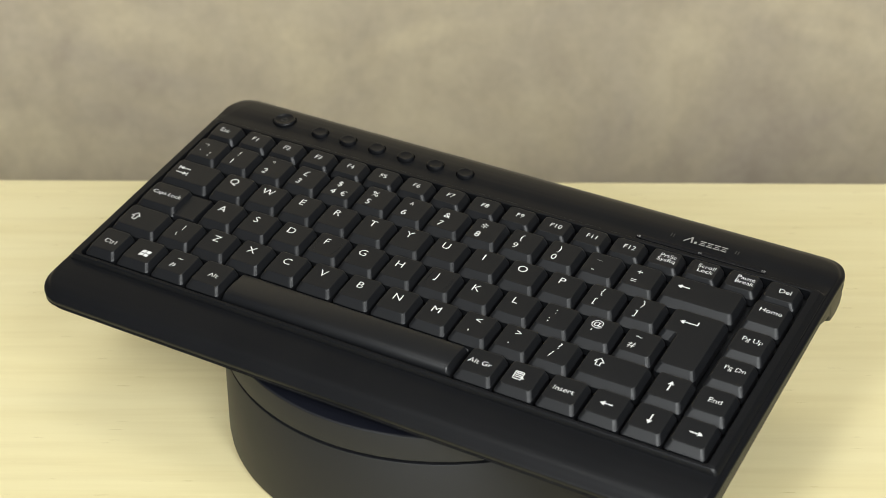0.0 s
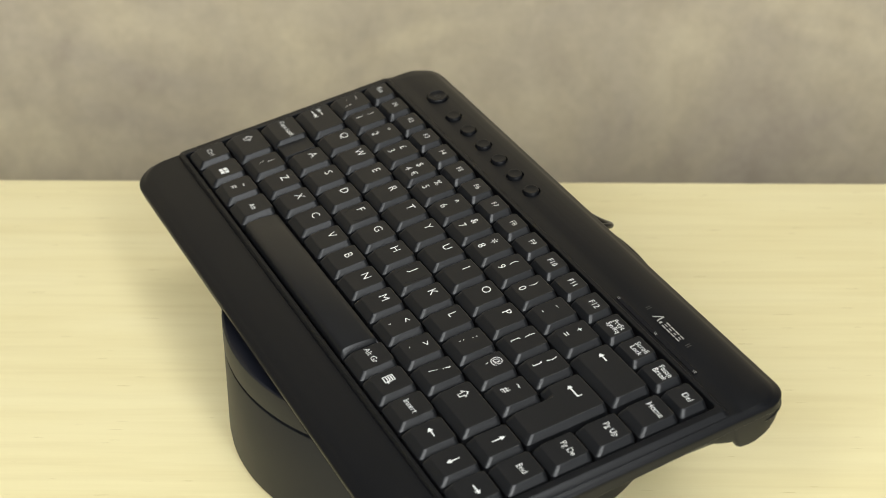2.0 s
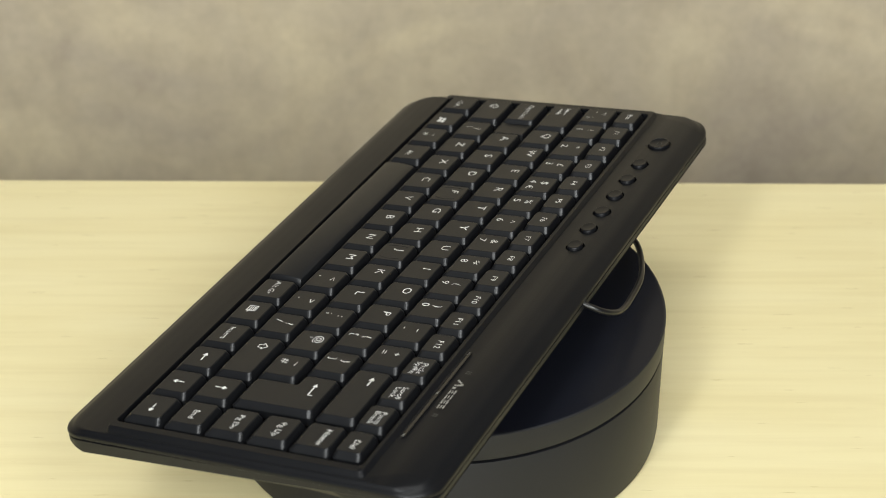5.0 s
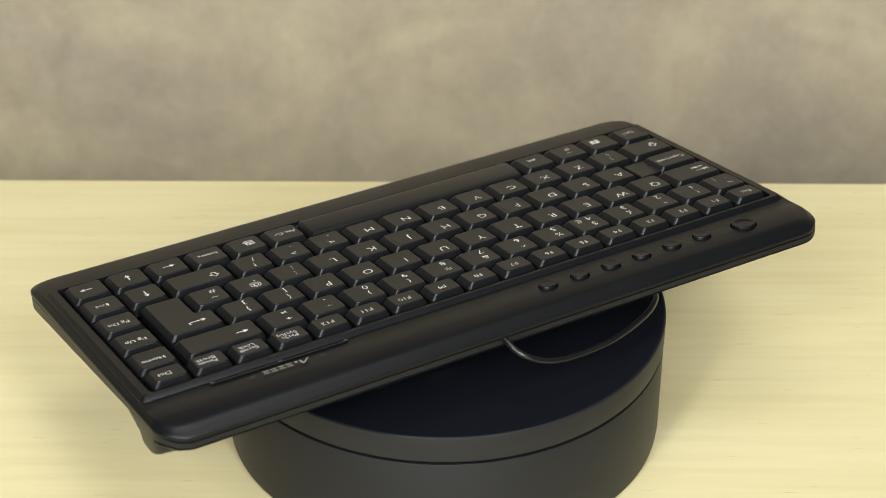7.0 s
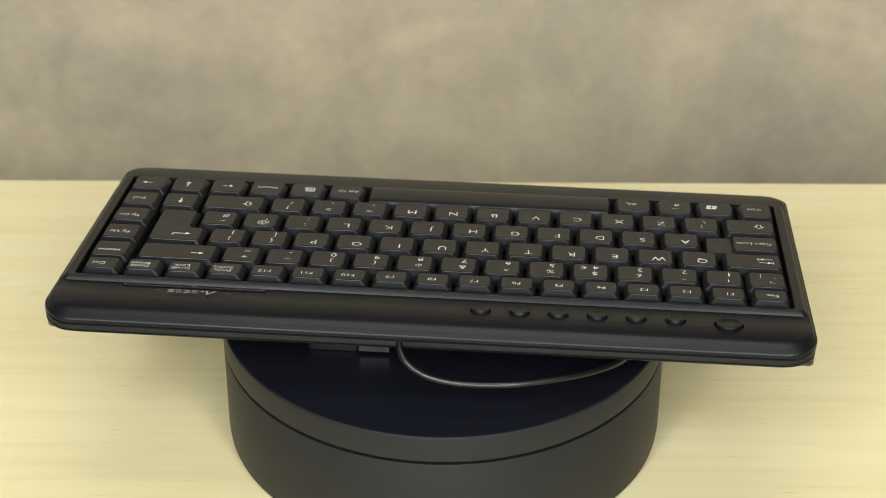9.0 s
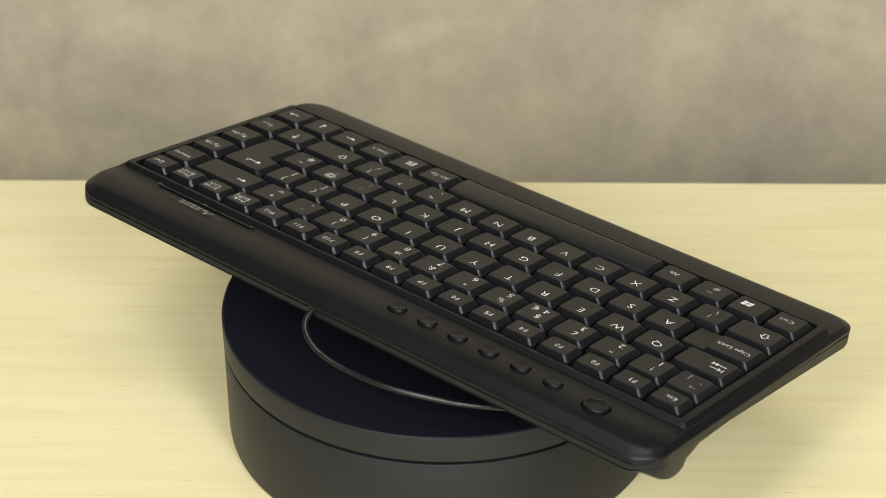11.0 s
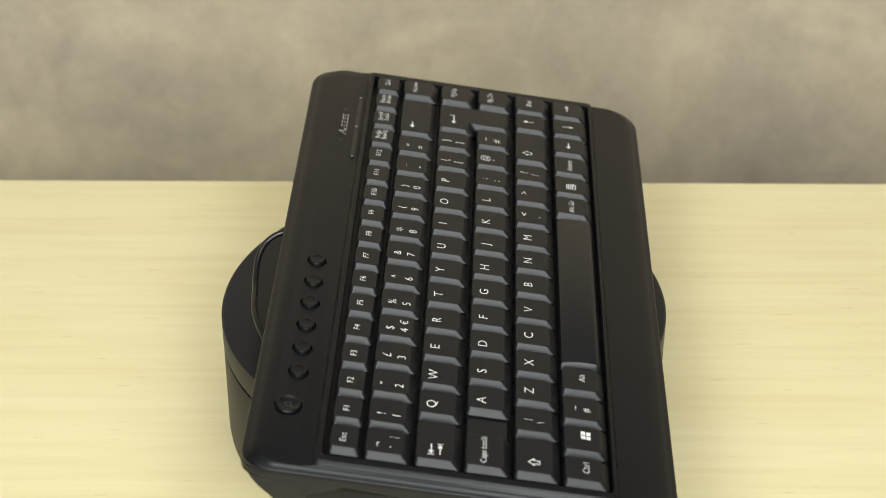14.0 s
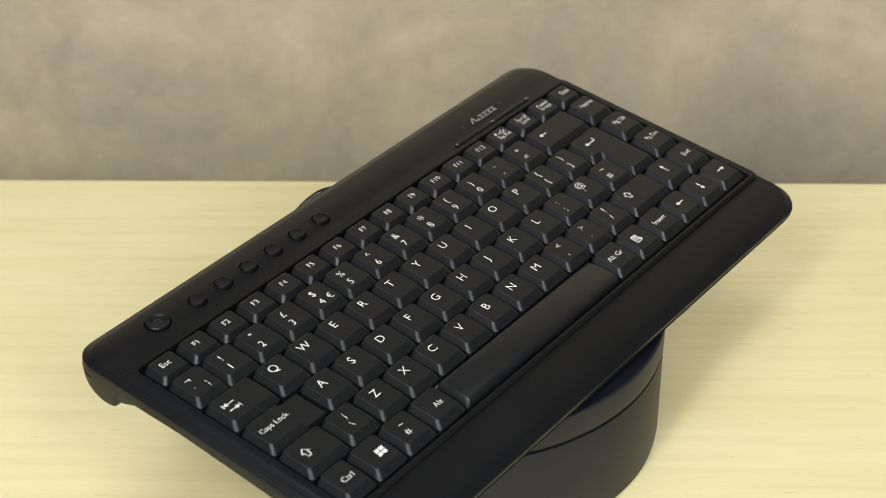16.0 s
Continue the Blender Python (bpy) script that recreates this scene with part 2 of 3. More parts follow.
def body():
    X, Y0, Y1 = 160.9, -74.7, 93.0
    b = bmesh.new()
    rings = []
    # a narrow flange runs round the edge, and the deck rolls up from it
    for o, oy, dz in ((1.6, 1.9, -3.9), (0.5, 0.6, -3.75), (0.05, 0.05, -3.3), (0.0, 0.0, -2.2), (0.12, 0.12, -1.75), (0.4, 0.5, -1.42), (0.8, 1.2, -1.26), (1.2, 2.3, -1.08), (1.5, 3.1, -0.76),
                      (1.8, 3.9, -0.36), (2.0, 5.0, -0.1), (2.2, 6.5, 0.0)):
        rings.append([(x * MM, y * MM, (deck_at(x, y) + dz) * MM) for x, y in rrect(-X + o, X - o, Y0 + oy, Y1 - oy, 13.5 - o, 10)])
    outer = rrect(-X + 2.2, X - 2.2, Y0 + 6.5, Y1 - 6.5, 11.3, 10)
    plat = rrect(-158.3, 158.3, -50.6, 66.0, 2.4, 10)
    for k in [q / 14 for q in range(1, 15)]:
        ring = []
        for (x0, y0), (x1, y1) in zip(outer, plat):
            x, y = x0 + (x1 - x0) * k, y0 + (y1 - y0) * k
            ring.append((x * MM, y * MM, deck_at(x, y) * MM))
        rings.append(ring)
    for o, oy, z in ((0.35, 0.2, -3.5), (1.55, 0.8, -2.25), (1.9, 1.05, -1.98), (5.0, 2.2, -1.95), (5.3, 2.45, -2.2), (5.4, 2.5, -8.0)):
        rings.append([(x * MM, y * MM, z * MM) for x, y in rrect(-158.3 + o, 158.3 - o, -50.6 + oy, 66 - oy * 1.3, 2.4 if o < 1 else 1.8, 10)])
    rings.insert(0, [(x * MM, y * MM, -12.6 * MM) for x, y in rrect(-X + 5, X - 5, Y0 + 5, Y1 - 5, 8.5, 10)])
    rings = [[(x, bowed(x, y), z) for x, y, z in ring] for ring in rings]
    loft(b, rings, True, True)
    shell = part("top_shell", b, MAT_SHELL, KEYBOARD, "black satin plastic top shell", True)
    # wells for the buttons
    cut = bmesh.new()
    for x, y, rx, ry in BUTTONS:
        ang = [2 * math.pi * i / 36 for i in range(36)]
        rows_ = ((0.97, -2.2), (0.99, -0.35), (1.04, 0.04), (1.12, 1.5))
        loft(cut, [[((x + rx * f * math.cos(a)) * MM, (y + ry * f * math.sin(a)) * MM, (deck(y) + z) * MM) for a in ang] for f, z in rows_])
    cutter = finish("cutter", cut, MAT_SHELL)
    mod = shell.modifiers.new("wells", "BOOLEAN")
    mod.operation, mod.object, mod.solver = "DIFFERENCE", cutter, "EXACT"
    bpy.context.view_layer.update()
    made = bpy.data.meshes.new_from_object(shell.evaluated_get(bpy.context.evaluated_depsgraph_get()))
    shell.modifiers.remove(mod)
    bpy.data.objects.remove(cutter)
    made.set_sharp_from_angle(angle=radians(32))
    made.name = "top_shell"
    shell.data = made
    # lower shell: full depth at the back, drawn in along the sides
    b = bmesh.new()
    rings = []
    for o, z, s in ((2.0, 3.3, 0.0), (2.0, 4.35, 0.0), (0.35, 4.5, 0.0), (0.3, 6.2, 0.0), (0.9, 7.1, 0.03), (1.2, -10.9, 0.2), (0.45, -12.6, 0.55), (1.4, -14.6, 0.9), (3.2, -15.9, 1.0), (8.0, -16.3, 1.0)):
        ring = []
        for x, y in rrect(-X + o, X - o, Y0 + o, Y1 - o, 12.5, 10):
            pull = 24.0 * s * interp(y, [(-70, 0.2), (-60, 1.0), (38, 1.0), (48, 0.86), (58, 0.42), (66, 0.08), (72, 0.0)])
            k = interp(y, [(-75, 0.42), (-40, 0.6), (40, 0.75), (75, 1.0)])
            # the upright wall is deep along the short sides and only a lip along the front
            lip = interp(y, [(-73.5, 0.0), (-62, 1.0)])
            deep = lip * (1.8 + 3.4 * interp(abs(x), [(100, 0.0), (128, 1.0)]) * interp(y, [(25, 1.0), (48, 0.0)]))
            if z > 5:
                zz = deck(y) - (z - 1.6) - deep
            elif z > 0:
                zz = deck(y) - z
            else:
                zz = min(-10.7 + (z + 10.7) * k, deck(y) - 5.6 - deep)
            ring.append(((x - math.copysign(min(pull, abs(x)), x)) * MM, y * MM, zz * MM))
        rings.append([(x, bowed(x, y), z) for x, y, z in ring])
    loft(b, rings)
    part("lower_shell", b, MAT_LOWER, KEYBOARD, "dark grey plastic underside", True)
    for sx in (-1, 1):
        # rear foot: drops below the corner and sweeps forward up to the rim
        b = bmesh.new()
        prof = [(40, -9.0), (45, -9.6), (49, -10.5), (53, -11.8), (57, -13.4), (60, -14.8), (63, -16.0), (65.5, -16.6), (66.2, -18.0), (67.2, -20.0), (68.6, -21.0), (72, -21.5), (75.5, -21.2),
                (79, -20.0), (82, -18.6), (85, -16.8), (87.5, -15.4), (89.5, -14.0), (91, -12.4), (91.8, -11.0)]
        rows_ = []
        for y, z in prof:
            out = 160.4 if y < 79.5 else 160.4 - 13.5 + math.sqrt(max(13.4 ** 2 - (y - 79.5) ** 2, 0.1))
            inner = min(138.0 + max(0.0, 62 - y) * 0.6, out - 1.5)
            rows_.append([(sx * inner * MM, y * MM, -8.6 * MM), (sx * out * MM, y * MM, -8.6 * MM), (sx * out * MM, y * MM, min(z + 1.6, -8.9) * MM),
                          (sx * (out - 0.5) * MM, y * MM, (z + 0.5) * MM), (sx * (out - 1.6) * MM, y * MM, z * MM), (sx * inner * MM, y * MM, z * MM)])
        loft(b, rows_)
        part("rear_foot", b, MAT_LOWER, KEYBOARD, "rounded rear corner foot", True)
        b = bmesh.new()
        loft(b, [[(x * MM, y * MM, -11.5 * MM) for x, y in rrect(sx * 34 - 7, sx * 34 + 7, -68, -62, 2, 4)],
                 [(x * MM, y * MM, (-25.7 - 0.1446 * y) * MM) for x, y in rrect(sx * 34 - 7, sx * 34 + 7, -68, -62, 2, 4)]])
        part("front_foot", b, MAT_RUBBER, KEYBOARD, "rubber front foot")


body()


def solid_of(polys):
    """Flat printed shapes from closed outlines in millimetres, all at z = 0."""
    b = bmesh.new()
    for poly in polys:
        vs = [b.verts.new((x * MM, y * MM, 0)) for x, y in poly]
        b.faces.new(vs)
    b.normal_update()
    for f in b.faces:
        if f.normal.z < 0:
            f.normal_flip()
    return b


def quad(x0, y0, x1, y1):
    return [(x0, y0), (x1, y0), (x1, y1), (x0, y1)]


def stroke(pts, w):
    """Thin quads along a line."""
    out = []
    for (ax, ay), (bx, by) in zip(pts, pts[1:]):
        L = math.hypot(bx - ax, by - ay)
        ux, uy = (bx - ax) / L * w / 2, (by - ay) / L * w / 2
        ax2, ay2, bx2, by2 = ax - ux, ay - uy, bx + ux, by + uy
        out.append([(ax2 - uy, ay2 + ux), (ax2 + uy, ay2 - ux), (bx2 + uy, by2 - ux), (bx2 - uy, by2 + ux)])
    return out


def turned(polys, deg, dx=0.0, dy=0.0):
    c, s = math.cos(radians(deg)), math.sin(radians(deg))
    return [[(x * c - y * s + dx, x * s + y * c + dy) for x, y in p] for p in polys]


ARROW = [quad(-2.6, -0.28, 1.2, 0.28), [(0.9, -1.3), (3.0, 0.0), (0.9, 1.3)]]
HOLLOW_UP = stroke([(0, 2.4), (-2.1, 0.2), (-0.95, 0.2), (-0.95, -1.9), (0.95, -1.9), (0.95, 0.2), (2.1, 0.2), (0, 2.4)], 0.42)
ENTER = [quad(-2.4, -0.28, 4.0, 0.28), [(-1.9, -1.3), (-4.0, 0), (-1.9, 1.3)], quad(3.5, 0.1, 4.05, 2.0)]
TAB = ([quad(-2.4, -0.22 + 1.7, 3.0, 0.22 + 1.7), [(-0.9, 0.6), (-3.0, 1.7), (-0.9, 2.8)], quad(-3.4, 0.5, -3.0, 2.9)]
       + [quad(-3.0, -0.22 - 1.7, 2.4, 0.22 - 1.7), [(0.9, -2.8), (3.0, -1.7), (0.9, -0.6)], quad(3.0, -2.9, 3.4, -0.5)])
PANES = [[(-2.3, 0.15), (-0.15, 0.4), (0.1, 2.2), (-2.0, 1.9)], [(0.2, 0.4), (2.4, 0.2), (2.7, 1.9), (0.5, 2.2)],
         [(-2.6, -1.9), (-0.45, -1.6), (-0.2, 0.0), (-2.35, -0.2)], [(-0.1, -1.6), (2.1, -1.9), (2.35, -0.2), (0.15, 0.0)]]
MENU = (stroke([(-2.2, -2.0), (1.5, -2.0), (1.5, 2.2), (-2.2, 2.2), (-2.2, -2.0)], 0.45)
        + [quad(-1.7, 1.0, 1.2, 1.6), quad(-1.7, 0.0, 1.0, 0.5), quad(-1.7, -1.0, 1.0, -0.5)]
        + [[(0.6, 0.2), (3.0, -1.2), (1.9, -1.4), (1.5, -2.6)]])


def text_mesh(words, size, dx, dy, squeeze=1.1):
    cu = bpy.data.curves.new("legend", "FONT")
    cu.body, cu.size, cu.align_x, cu.align_y, cu.resolution_u = words, size * MM, "CENTER", "CENTER", 3
    cu.space_line = 0.85
    cu.offset = -0.005 * size * MM
    ob = bpy.data.objects.new("legend_curve", cu)
    me = bpy.data.meshes.new_from_object(ob)
    bpy.data.objects.remove(ob)
    for v in me.vertices:
        v.co = (v.co.x * squeeze + dx * MM, v.co.y + dy * MM, v.co.z)
    return me


# Caps share meshes by size.
CAPS = {}
KEY_BASE = -6.5


def cap_outline(w, d, notch, o, r):
    if notch is None:
        return rrect(-w / 2 + o[0], w / 2 - o[0], -d / 2 + o[1], d / 2 - o[2], r, 4)
    # the tall return key: an upper part that reaches further left
    x0, x1, y0, y1 = -w / 2 + o[0], w / 2 - o[0], -d / 2 + o[1], d / 2 - o[2]
    nx, ny = -w / 2 + notch[0] + o[0], -d / 2 + notch[1] + o[1]
    out = []
    for (cx, cy), (ax, ay), (bx, by) in (((nx, y0), (0, 1), (1, 0)), ((x1, y0), (-1, 0), (0, 1)), ((x1, y1), (0, -1), (-1, 0)), ((x0, y1), (1, 0), (0, -1)),
                                         ((x0, ny), (0, 1), (1, 0)), ((nx, ny), (-1, 0), (0, -1))):
        out += [(cx + ax * r, cy + ay * r), (cx + (ax + bx) * r * 0.29, cy + (ay + by) * r * 0.29), (cx + bx * r, cy + by * r)]
    return out


def cap_mesh(w, d, notch=None, step=None):
    k = (w, d, notch, step)
    if k in CAPS:
        return CAPS[k]
    b = bmesh.new()
    side, front, back = 1.7, (3.15 if d > 13 else 1.7), 0.3
    rings = []
    for f, z, r, edge in ((0.0, KEY_BASE, 1.7, 0.0), (0.0, -2.95, 1.7, 0.0), (0.04, -2.8, 1.7, 0.0), (0.90, -0.34, 1.6, 0.0), (0.97, -0.12, 1.5, 0.12), (1.12, 0.0, 1.3, 0.42)):
        o = (side * f, front * f, back * f + edge)
        rings.append([(x * MM, y * MM, z * MM) for x, y in cap_outline(w, d, notch, o, r)])
    loft(b, rings, False, True)
    if step:
        # the lowered shelf on the right of a stepped cap
        for v in b.verts:
            if v.co.x > 0:
                v.co.x -= step * MM
        extra = bmesh.new()
        x0, x1 = (w / 2 - step - side - 1.0) * MM, w / 2 * MM
        r2 = [[(x, y, z * MM) for x, y in rrect(x0 + i * MM, x1 - i * MM, (-d / 2 + j) * MM, (d / 2 - h) * MM, 0.8 * MM, 3)]
              for i, j, h, z in ((0, 0, 0, KEY_BASE), (1.0, 1.1, 0.5, -2.3), (1.3, 1.4, 0.8, -2.0))]
        loft(extra, r2, False, True)
        tmp = bpy.data.meshes.new("tmp")
        extra.to_mesh(tmp)
        b.from_mesh(tmp)
        extra.free()
        bpy.data.meshes.remove(tmp)
    bmesh.ops.recalc_face_normals(b, faces=b.faces)
    me = bpy.data.meshes.new("key")
    b.to_mesh(me)
    b.free()
    me.materials.append(MAT_KEY)
    CAPS[k] = me
    return me


LIFT = 0.06


def legend(key_ob, items):
    """items: (text, size, dx, dy) or (outlines, dx, dy) in millimetres from the cap's centre."""
    for it in items:
        if isinstance(it[0], str):
            me = text_mesh(*it)
        else:
            b = solid_of(turned(it[0], 0, it[1], it[2]))
            me = bpy.data.meshes.new("legend")
            b.to_mesh(me)
            b.free()
        me.materials.append(MAT_LEGEND)
        ob = new("legend", me)
        ob.parent = key_ob
        ob.location.z = LIFT * MM
        tagged(ob, "white printed legend")


def key(cx, cy, w, d, items, notch=None, step=None, sx=0.0):
    """A key at (cx + sx, cy); the legends are placed from (cx, cy - 1.3)."""
    ob = new("key", cap_mesh(round(w, 2), round(d, 2), notch, step))
    ob.parent = KEYBOARD
    ob.location = ((cx + sx) * MM, cy * MM, random.uniform(-0.06, 0.06) * MM)
    ob.rotation_euler = (random.uniform(-0.007, 0.007), random.uniform(-0.007, 0.007), random.uniform(-0.003, 0.003))
    legend(ob, [(*it[:-2], it[-2] - sx, it[-1] - 1.3) for it in items])
    return ob


U, W1 = 19.05, 17.55
ROW = {"f": 54.5, "n": 38.4, "q": 19.35, "a": 0.3, "z": -18.75, "s": -37.8}


def wide(x0, x1, row, items, old, **more):
    """A wide key from edge x0 to x1; its legends are placed from x = old."""
    return key(old, ROW[row], x1 - x0, W1, items, sx=(x0 + x1) / 2 - old, **more)


def spacebar(x0, x1):
    """A long cap whose top is rounded over from back to front."""
    prof = [(-8.55, KEY_BASE), (-8.55, -3.2), (-8.2, -2.2), (-7.5, -1.1), (-6.8, -0.45), (-5.8, -0.14), (-4.0, 0.0), (-1.5, 0.02), (1.0, -0.1), (3.5, -0.34), (5.6, -0.66), (7.2, -1.0), (8.1, -1.5), (8.5, -2.8), (8.55, KEY_BASE)]
    b = bmesh.new()
    w = (x1 - x0) / 2
    rings = []
    for x, top in ((-w, -2.9), (-w + 0.06, -2.7), (-w + 1.2, -0.5), (-w + 1.5, -0.15), (-w + 2.0, 1.0), (w - 2.0, 1.0), (w - 1.5, -0.15), (w - 1.2, -0.5), (w - 0.06, -2.7), (w, -2.9)):
        rings.append([(x * MM, y * MM, min(z, top if top > 0 else z + top) * MM if z > -2.7 else z * MM) for y, z in prof])
    loft(b, rings)
    ob = part("key", b, MAT_KEY, KEYBOARD, "long unmarked space bar with a rounded top", True)
    ob.location = ((x0 + x1) / 2 * MM, ROW["s"] * MM, 0)


def keys():
    # function row
    names = ["Esc"] + ["F%d" % i for i in range(1, 13)] + ["PrtSc\nSysRq", "Scroll\nLock", "Pause\nBreak", "Del"]
    for i, s in enumerate(names):
        size = 3.3 if "\n" in s else 3.7
        key(-143.6 + 18.0 * i, ROW["f"], 16.1, 12.3, [(s, size, -0.5, 2.4)], sx=0.2 - 0.13 * i)
    # number row
    key(-143.8, ROW["n"], W1, W1, [("\u00ac", 4.6, -1.6, 5.2), ("`", 5.0, -2.4, -1.0), ("\u00a6", 4.0, 3.4, -0.6)], sx=0.9)
    pairs = [("!", "1"), ('"', "2"), ("\u00a3", "3"), ("$", "4"), ("%", "5"), ("^", "6"), ("&", "7"), ("*", "8"), ("(", "9"), (")", "0"), ("_", "-"), ("+", "=")]
    for i, (a, b) in enumerate(pairs):
        more = [("\u20ac", 4.6, 3.6, -0.8)] if b == "4" else []
        dy = 7.0 if a == "_" else 5.0
        key(-125.0 + U * i, ROW["n"], W1, W1, [(a, 7.5 if a == "*" else 4.8, -1.4, dy - (1.2 if a == "*" else 0.0)), (b, 5.0, -1.9, -1.0)] + more, sx=0.4)
    wide(95.5, 130.5, "n", [(turned(ARROW, 180), -10.0, 4.1)], 114.2)
    key(143.7, ROW["n"], W1, W1, [("Home", 3.7, -0.7, 4.5)], sx=-1.3)
    # letter rows
    wide(-151.5, -125.4, "q", [(TAB, -4.8, 2.4)], -139.1)
    for i, c in enumerate("QWERTYUIOP"):
        key(-115.3 + U * i, ROW["q"], W1, W1, [(c, 5.6, -0.9, 4.9)], sx=0.5)
    for i, (a, b) in enumerate((("{", "["), ("}", "]"))):
        key(75.2 + U * i, ROW["q"], W1, W1, [(a, 4.8, -1.0, 5.9), (b, 4.6, -1.8, -0.4)], sx=0.4)
    key(143.7, ROW["q"], W1, W1, [("Pg Up", 3.5, -0.7, 3.8)], sx=-1.3)
    key(119.0, (ROW["q"] + ROW["a"]) / 2, 25.2, W1 + U, [(ENTER, -3.8, 12.4)], notch=(6.8, U), sx=-1.3)
    wide(-151.5, -118.1, "a", [("Caps Lock", 3.4, -4.4, 3.0)], -135.75, step=11.5)
    for i, c in enumerate("ASDFGHJKL"):
        k = key(-108.6 + U * i, ROW["a"], W1, W1, [(c, 5.6, -0.9, 4.4)], sx=0.9)
        if c in "FJ":
            for s in (-1, 1):
                arc = [(s * (5.6 - 0.045 * (y - 0.5) ** 2), y + 1.0) for y in (-5, -3.5, -2, 0, 2, 3.5, 5)]
                b = bmesh.new()
                tube(b, [(x * MM, y * MM, 0.02 * MM) for x, y in arc], 0.09 * MM, 6)
                part("homing_ridge", b, MAT_KEY, k)
    for i, (a, b) in enumerate(((":", ";"), ("@", "'"), ("~", "#"))):
        key(-108.6 + U * (9 + i), ROW["a"], W1, W1, [(a, 5.2, -0.8, 5.8), (b, 5.0, -1.8, 0.2)], sx=0.8)
    key(143.7, ROW["a"], W1, W1, [("Pg Dn", 3.5, -0.5, 4.0)], sx=-1.3)
    wide(-151.5, -127.8, "z", [(HOLLOW_UP, -3.6, 2.5)], -140.15)
    key(-117.4, ROW["z"], W1, W1, [("|", 4.0, -0.4, 5.2), ("\\", 4.2, -1.6, -0.2)], sx=-0.2)
    for i, c in enumerate("ZXCVBNM"):
        key(-98.3 + U * i, ROW["z"], W1, W1, [(c, 5.6, -0.9, 4.2)], sx=0.0)
    for i, (a, b) in enumerate((("<", ","), (">", "."), ("?", "/"))):
        key(-98.3 + U * (7 + i), ROW["z"], W1, W1, [(a, 5.2, -0.2, 5.7), (b, 5.2, -1.6, 0.2)], sx=0.0)
    wide(83.8, 113.0, "z", [(HOLLOW_UP, -7.0, 4.0)], 98.7)
    key(124.2, ROW["z"], W1, W1, [(turned(ARROW, 90), -0.8, 3.3)], sx=-0.5)
    key(143.7, ROW["z"], W1, W1, [("End", 3.7, -0.6, 3.0)], sx=-1.3)
    # bottom row
    wide(-151.9, -135.6, "s", [("Ctrl", 3.7, 0.6, 1.6)], -143.7)
    key(-124.6, ROW["s"], W1, W1, [(PANES, 1.2, 1.2)], sx=-0.6)
    key(-105.6, ROW["s"], W1, W1, [("~", 4.6, -0.6, 5.0), ("#", 4.2, -1.6, 0.4)], sx=-0.6)
    key(-86.6, ROW["s"], W1, W1, [("Alt", 3.7, 0.6, 1.6)], sx=-0.4)
    spacebar(-76.4, 37.9)
    key(48.4, ROW["s"], W1, W1, [("Alt Gr", 3.7, -0.7, 2.4)])
    key(67.5, ROW["s"], W1, W1, [(MENU, -1.6, 2.2)], sx=-0.3)
    key(86.5, ROW["s"], W1, W1, [("Insert", 3.7, -0.6, 2.4)], sx=-0.3)
    for x, deg in ((105.5, 180), (124.5, 270), (143.7, 0)):
        key(x, ROW["s"], W1, W1, [(turned(ARROW, deg), -0.5, 2.6)], sx={105.5: -0.3, 124.5: -0.7, 143.7: -1.3}[x])


keys()


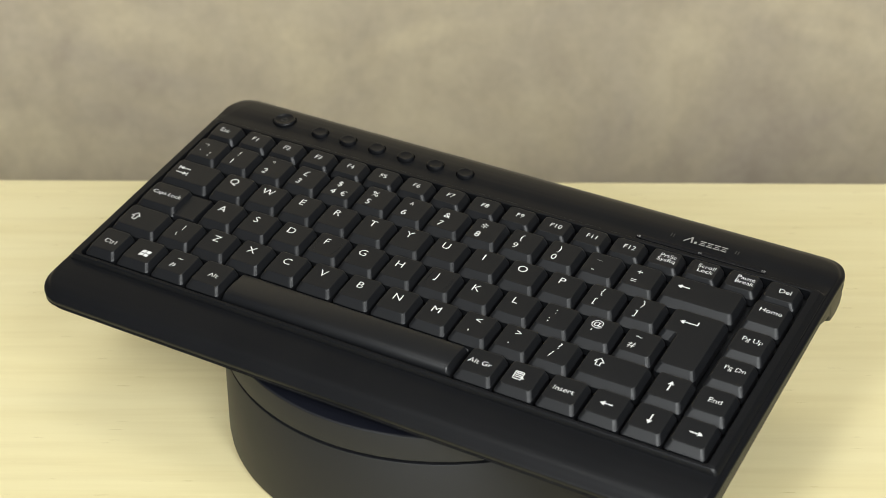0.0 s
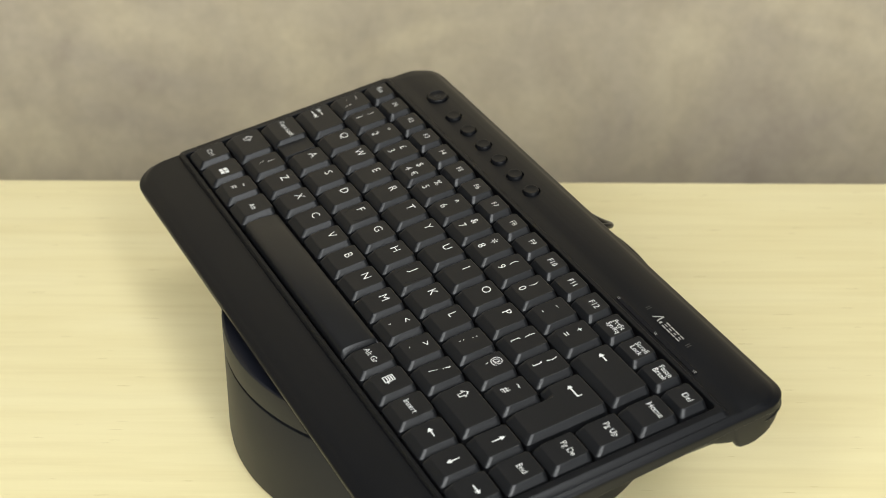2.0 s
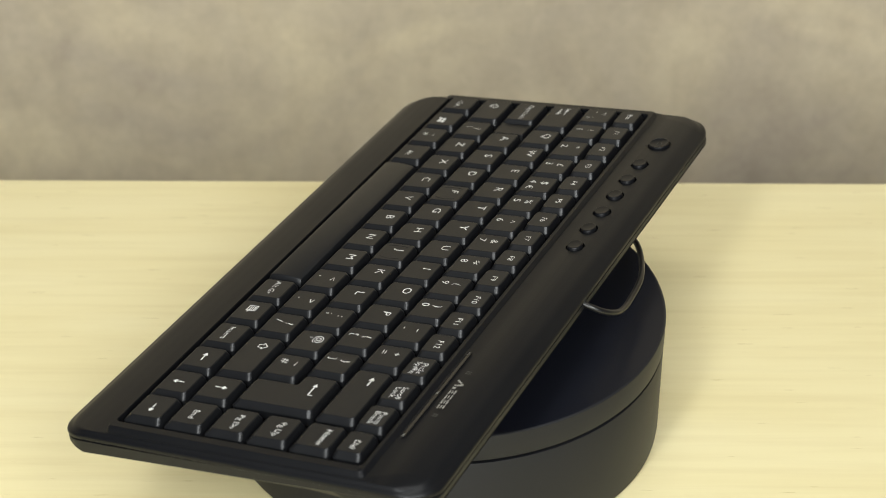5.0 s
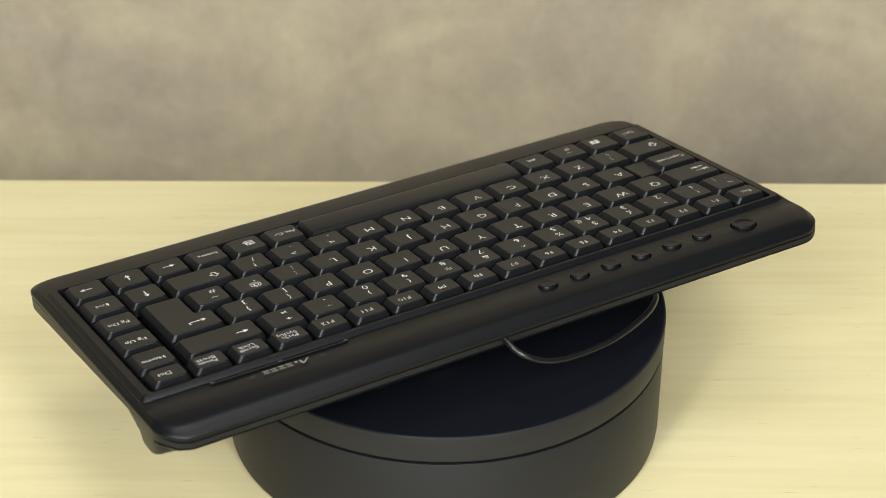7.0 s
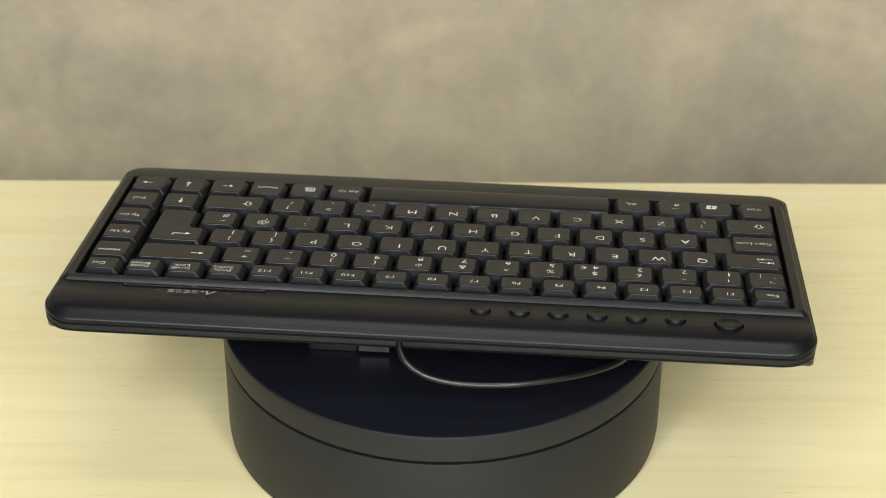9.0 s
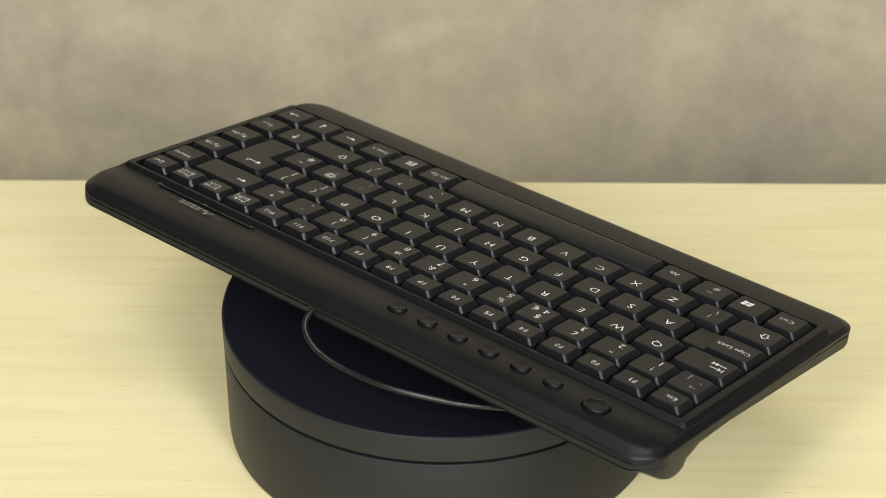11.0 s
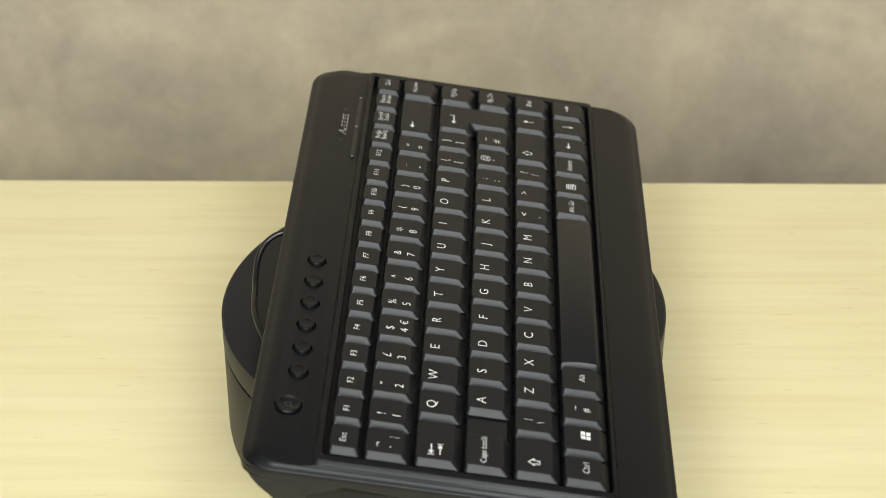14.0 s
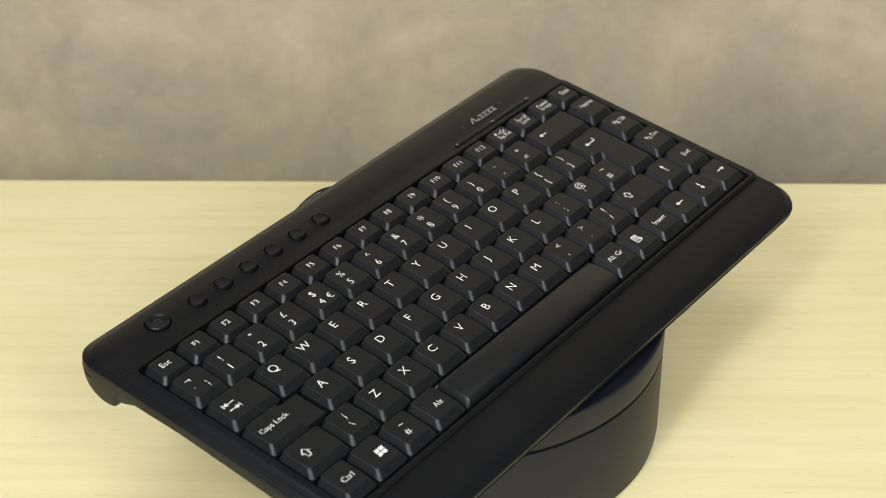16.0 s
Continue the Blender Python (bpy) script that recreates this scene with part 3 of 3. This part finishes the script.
def deck_details():
    def dome(name, x, y, rx, ry, rings_, mat, label):
        b = bmesh.new()
        base = deck(y)
        loft(b, [[((x + rx * f * math.cos(a)) * MM, (y + ry * f * math.sin(a)) * MM, (base + z) * MM)
                  for a in [2 * math.pi * i / 40 for i in range(40)]] for f, z in rings_])
        return part(name, b, mat, KEYBOARD, label, True)

    cap = ((0.86, -2.1), (0.85, 0.1), (0.81, 0.42), (0.75, 0.54), (0.66, 0.50), (0.5, 0.38), (0.3, 0.31), (0.08, 0.30))
    for x, y, rx, ry in BUTTONS[:6]:
        dome("hot_key_button", x, y, rx * 1.06, ry * 0.9, cap, MAT_SHELL, "small satin oval shortcut button in a shallow well")
    x, y, rx, ry = BUTTONS[6]
    dome("power_button", x, y, rx, ry, ((0.88, -2.1), (0.87, 0.1), (0.83, 0.42), (0.76, 0.5), (0.68, 0.2), (0.5, -0.1), (0.3, -0.22), (0.08, -0.25)), MAT_SHELL, "larger satin oval button with a recessed middle")
    b = solid_of(turned(stroke([(-1.5, -0.9), (-1.5, 0.4), (0, 1.5), (1.5, 0.4), (1.5, -0.9), (-1.5, -0.9)], 0.35), 0, -124.7, 78.2))
    for v in b.verts:
        v.co.z = (deck(78.2) - 0.12) * MM
    part("button_symbol", b, MAT_FAINT, KEYBOARD, "faint grey printed symbol")
    # indicator window
    b = bmesh.new()
    out = rrect(69.3, 130.5, 67.2, 69.1, 0.9, 6)
    loft(b, [[(x * MM, y * MM, (deck(y) - 0.4) * MM) for x, y in out], [(x * MM, y * MM, (deck(y) + 0.05) * MM) for x, y in out],
             [(x * MM, y * MM, (deck(y) + 0.12) * MM) for x, y in rrect(69.7, 130.1, 67.6, 68.7, 0.5, 6)]])
    part("indicator_window", b, MAT_LENS, KEYBOARD, "glossy smoked indicator light strip")
    for x in (70.6, 99.9, 129.2):
        b = solid_of([quad(x - 0.8, 67.75, x - 0.5, 68.55), quad(x - 0.1, 67.75, x + 0.8, 68.0), quad(x - 0.1, 68.3, x + 0.8, 68.55)])
        for v in b.verts:
            v.co.z = (deck(v.co.y / MM) + 0.18) * MM
        part("indicator_mark", b, MAT_SILVER, KEYBOARD, "tiny grey printed mark")
    # maker's mark as plain shapes
    polys = [[(88.0, 75.9), (91.2, 79.6), (91.9, 79.6), (88.9, 75.9)], [(91.0, 79.6), (91.9, 79.6), (92.5, 75.9), (91.7, 75.9)], quad(93.2, 75.9, 94.4, 77.3)]
    for k in range(4):
        x = 95.6 + 3.4 * k
        polys += [quad(x, 78.2, x + 2.7, 78.75), quad(x + 0.4, 77.1, x + 2.3, 77.55), quad(x, 75.9, x + 2.7, 76.45)]
    b = solid_of(turned(polys, 0, 1.5, -3.2))
    for v in b.verts:
        v.co.z = (deck(v.co.y / MM) + 0.09) * MM
    part("maker_mark", b, MAT_SILVER, KEYBOARD, "small silver printed maker mark")
    for x in (84.2, 114.6):
        b = solid_of([quad(x - 0.9, 73.4, x - 0.4, 75.6), quad(x + 0.3, 73.4, x + 0.8, 75.6)])
        for v in b.verts:
            v.co.z = (deck(v.co.y / MM) + 0.09) * MM
        part("caption_mark", b, MAT_FAINT, KEYBOARD, "faint grey printed caption")


deck_details()


def cable():
    """Leaves the back edge, droops to the platter, runs round it and is coiled up under the keyboard."""
    inv = KB_PLACE.inverted()
    P = lambda x, y, z: inv @ Vector((x * MM, y * MM, z * MM + 0.087))
    floor_ = -25.5 + 1.45
    pts = [(12.6, 60, 2.0), (12.6, 68, 2.0), (12.2, 75, 0.6), (9.4, 80.0, -2.0), (3.5, 82.8, -5.2), (-4, 83.4, -8), (-16, 82.6, -10.2), (-36, 80.2, -10.8), (-58, 71.3, -12.2), (-72, 61, -14.5),
           (-80, 49, -18.5), (-83, 34, floor_ + 0.6), (-77, 14, floor_), (-55, 0, floor_), (-22, -4, floor_)]
    # coil, rising to carry the underside
    for k in range(0, 48):
        a = radians(-90 + 45 * k)
        x, y = 4 + 27 * math.cos(a), 12 + 22 * math.sin(a)
        yk = y + 21.8
        gap = (-15.4 + 0.1446 * yk) + 25.5 - 1.45 - 1.7
        pts.append((x, y, floor_ + min(gap * 0.96, 3.1 * k / 8)))
    b = bmesh.new()
    tube(b, [P(*p) for p in spline(pts, 8)], 1.35 * MM, 12)
    c = part("cable", b, MAT_CABLE, KEYBOARD, "black rubber cable looped on the platter", True)
    b = bmesh.new()
    tube(b, [P(12.6, 64, 2.0), P(12.6, 69.5, 2.1), P(12.5, 72.0, 1.8)], 2.1 * MM, 14)
    part("strain_relief", b, MAT_CABLE, c, "", True)
    b = bmesh.new()
    box(b, 20 * MM, 33.5 * MM, 31.5 * MM, 44 * MM, 1.2 * MM, 5.7 * MM, 0.4 * MM, 0.3 * MM)
    for v in b.verts:
        v.co = inv @ Vector((v.co.x, v.co.y, v.co.z + TOP_Z + 0.0004))
    part("plug", b, MAT_METAL, c, "bare metal connector at the cable's end")
    b = bmesh.new()
    box(b, 33.5 * MM, 56 * MM, 31 * MM, 42.5 * MM, 0, 7 * MM, 1.6 * MM, 1.2 * MM)
    for v in b.verts:
        v.co = inv @ Vector((v.co.x, v.co.y, v.co.z + TOP_Z + 0.0004))
    part("plug_grip", b, MAT_CABLE, c, "black moulded grip of the connector", True)


cable()


# ---------------------------------------------------------------- turning
TURN = [(0.0, -29.64), (0.5, -37.54), (1.0, -46.82), (1.5, -54.56), (2.0, -63.84), (2.5, -71.92), (3.0, -81.50), (3.5, -89.36), (4.0, -98.56), (4.5, -106.9), (5.0, -115.5),
        (5.5, -124.0), (6.0, -132.5), (6.5, -141.00), (7.0, -149.80), (7.5, -158.42), (8.0, -167.14), (8.5, -175.68), (9.0, -184.52), (9.5, -193.2), (10.0, -201.9),
        (10.5, -210.5), (11.0, -219.3), (11.5, -228.05), (12.0, -236.58), (12.5, -245.30), (13.0, -254.18), (13.5, -262.82), (14.0, -271.78), (14.5, -280.45), (15.0, -289.30),
        (15.5, -297.76), (16.0, -306.40)]


def motions():
    walk(KEYBOARD, [(t, pose(0, 0, 0, 0, 0, a) @ KB_PLACE) for t, a in TURN])
    walk(PLATTER, [(t, pose(0, 0, 0, 0, 0, a)) for t, a in TURN])


motions()
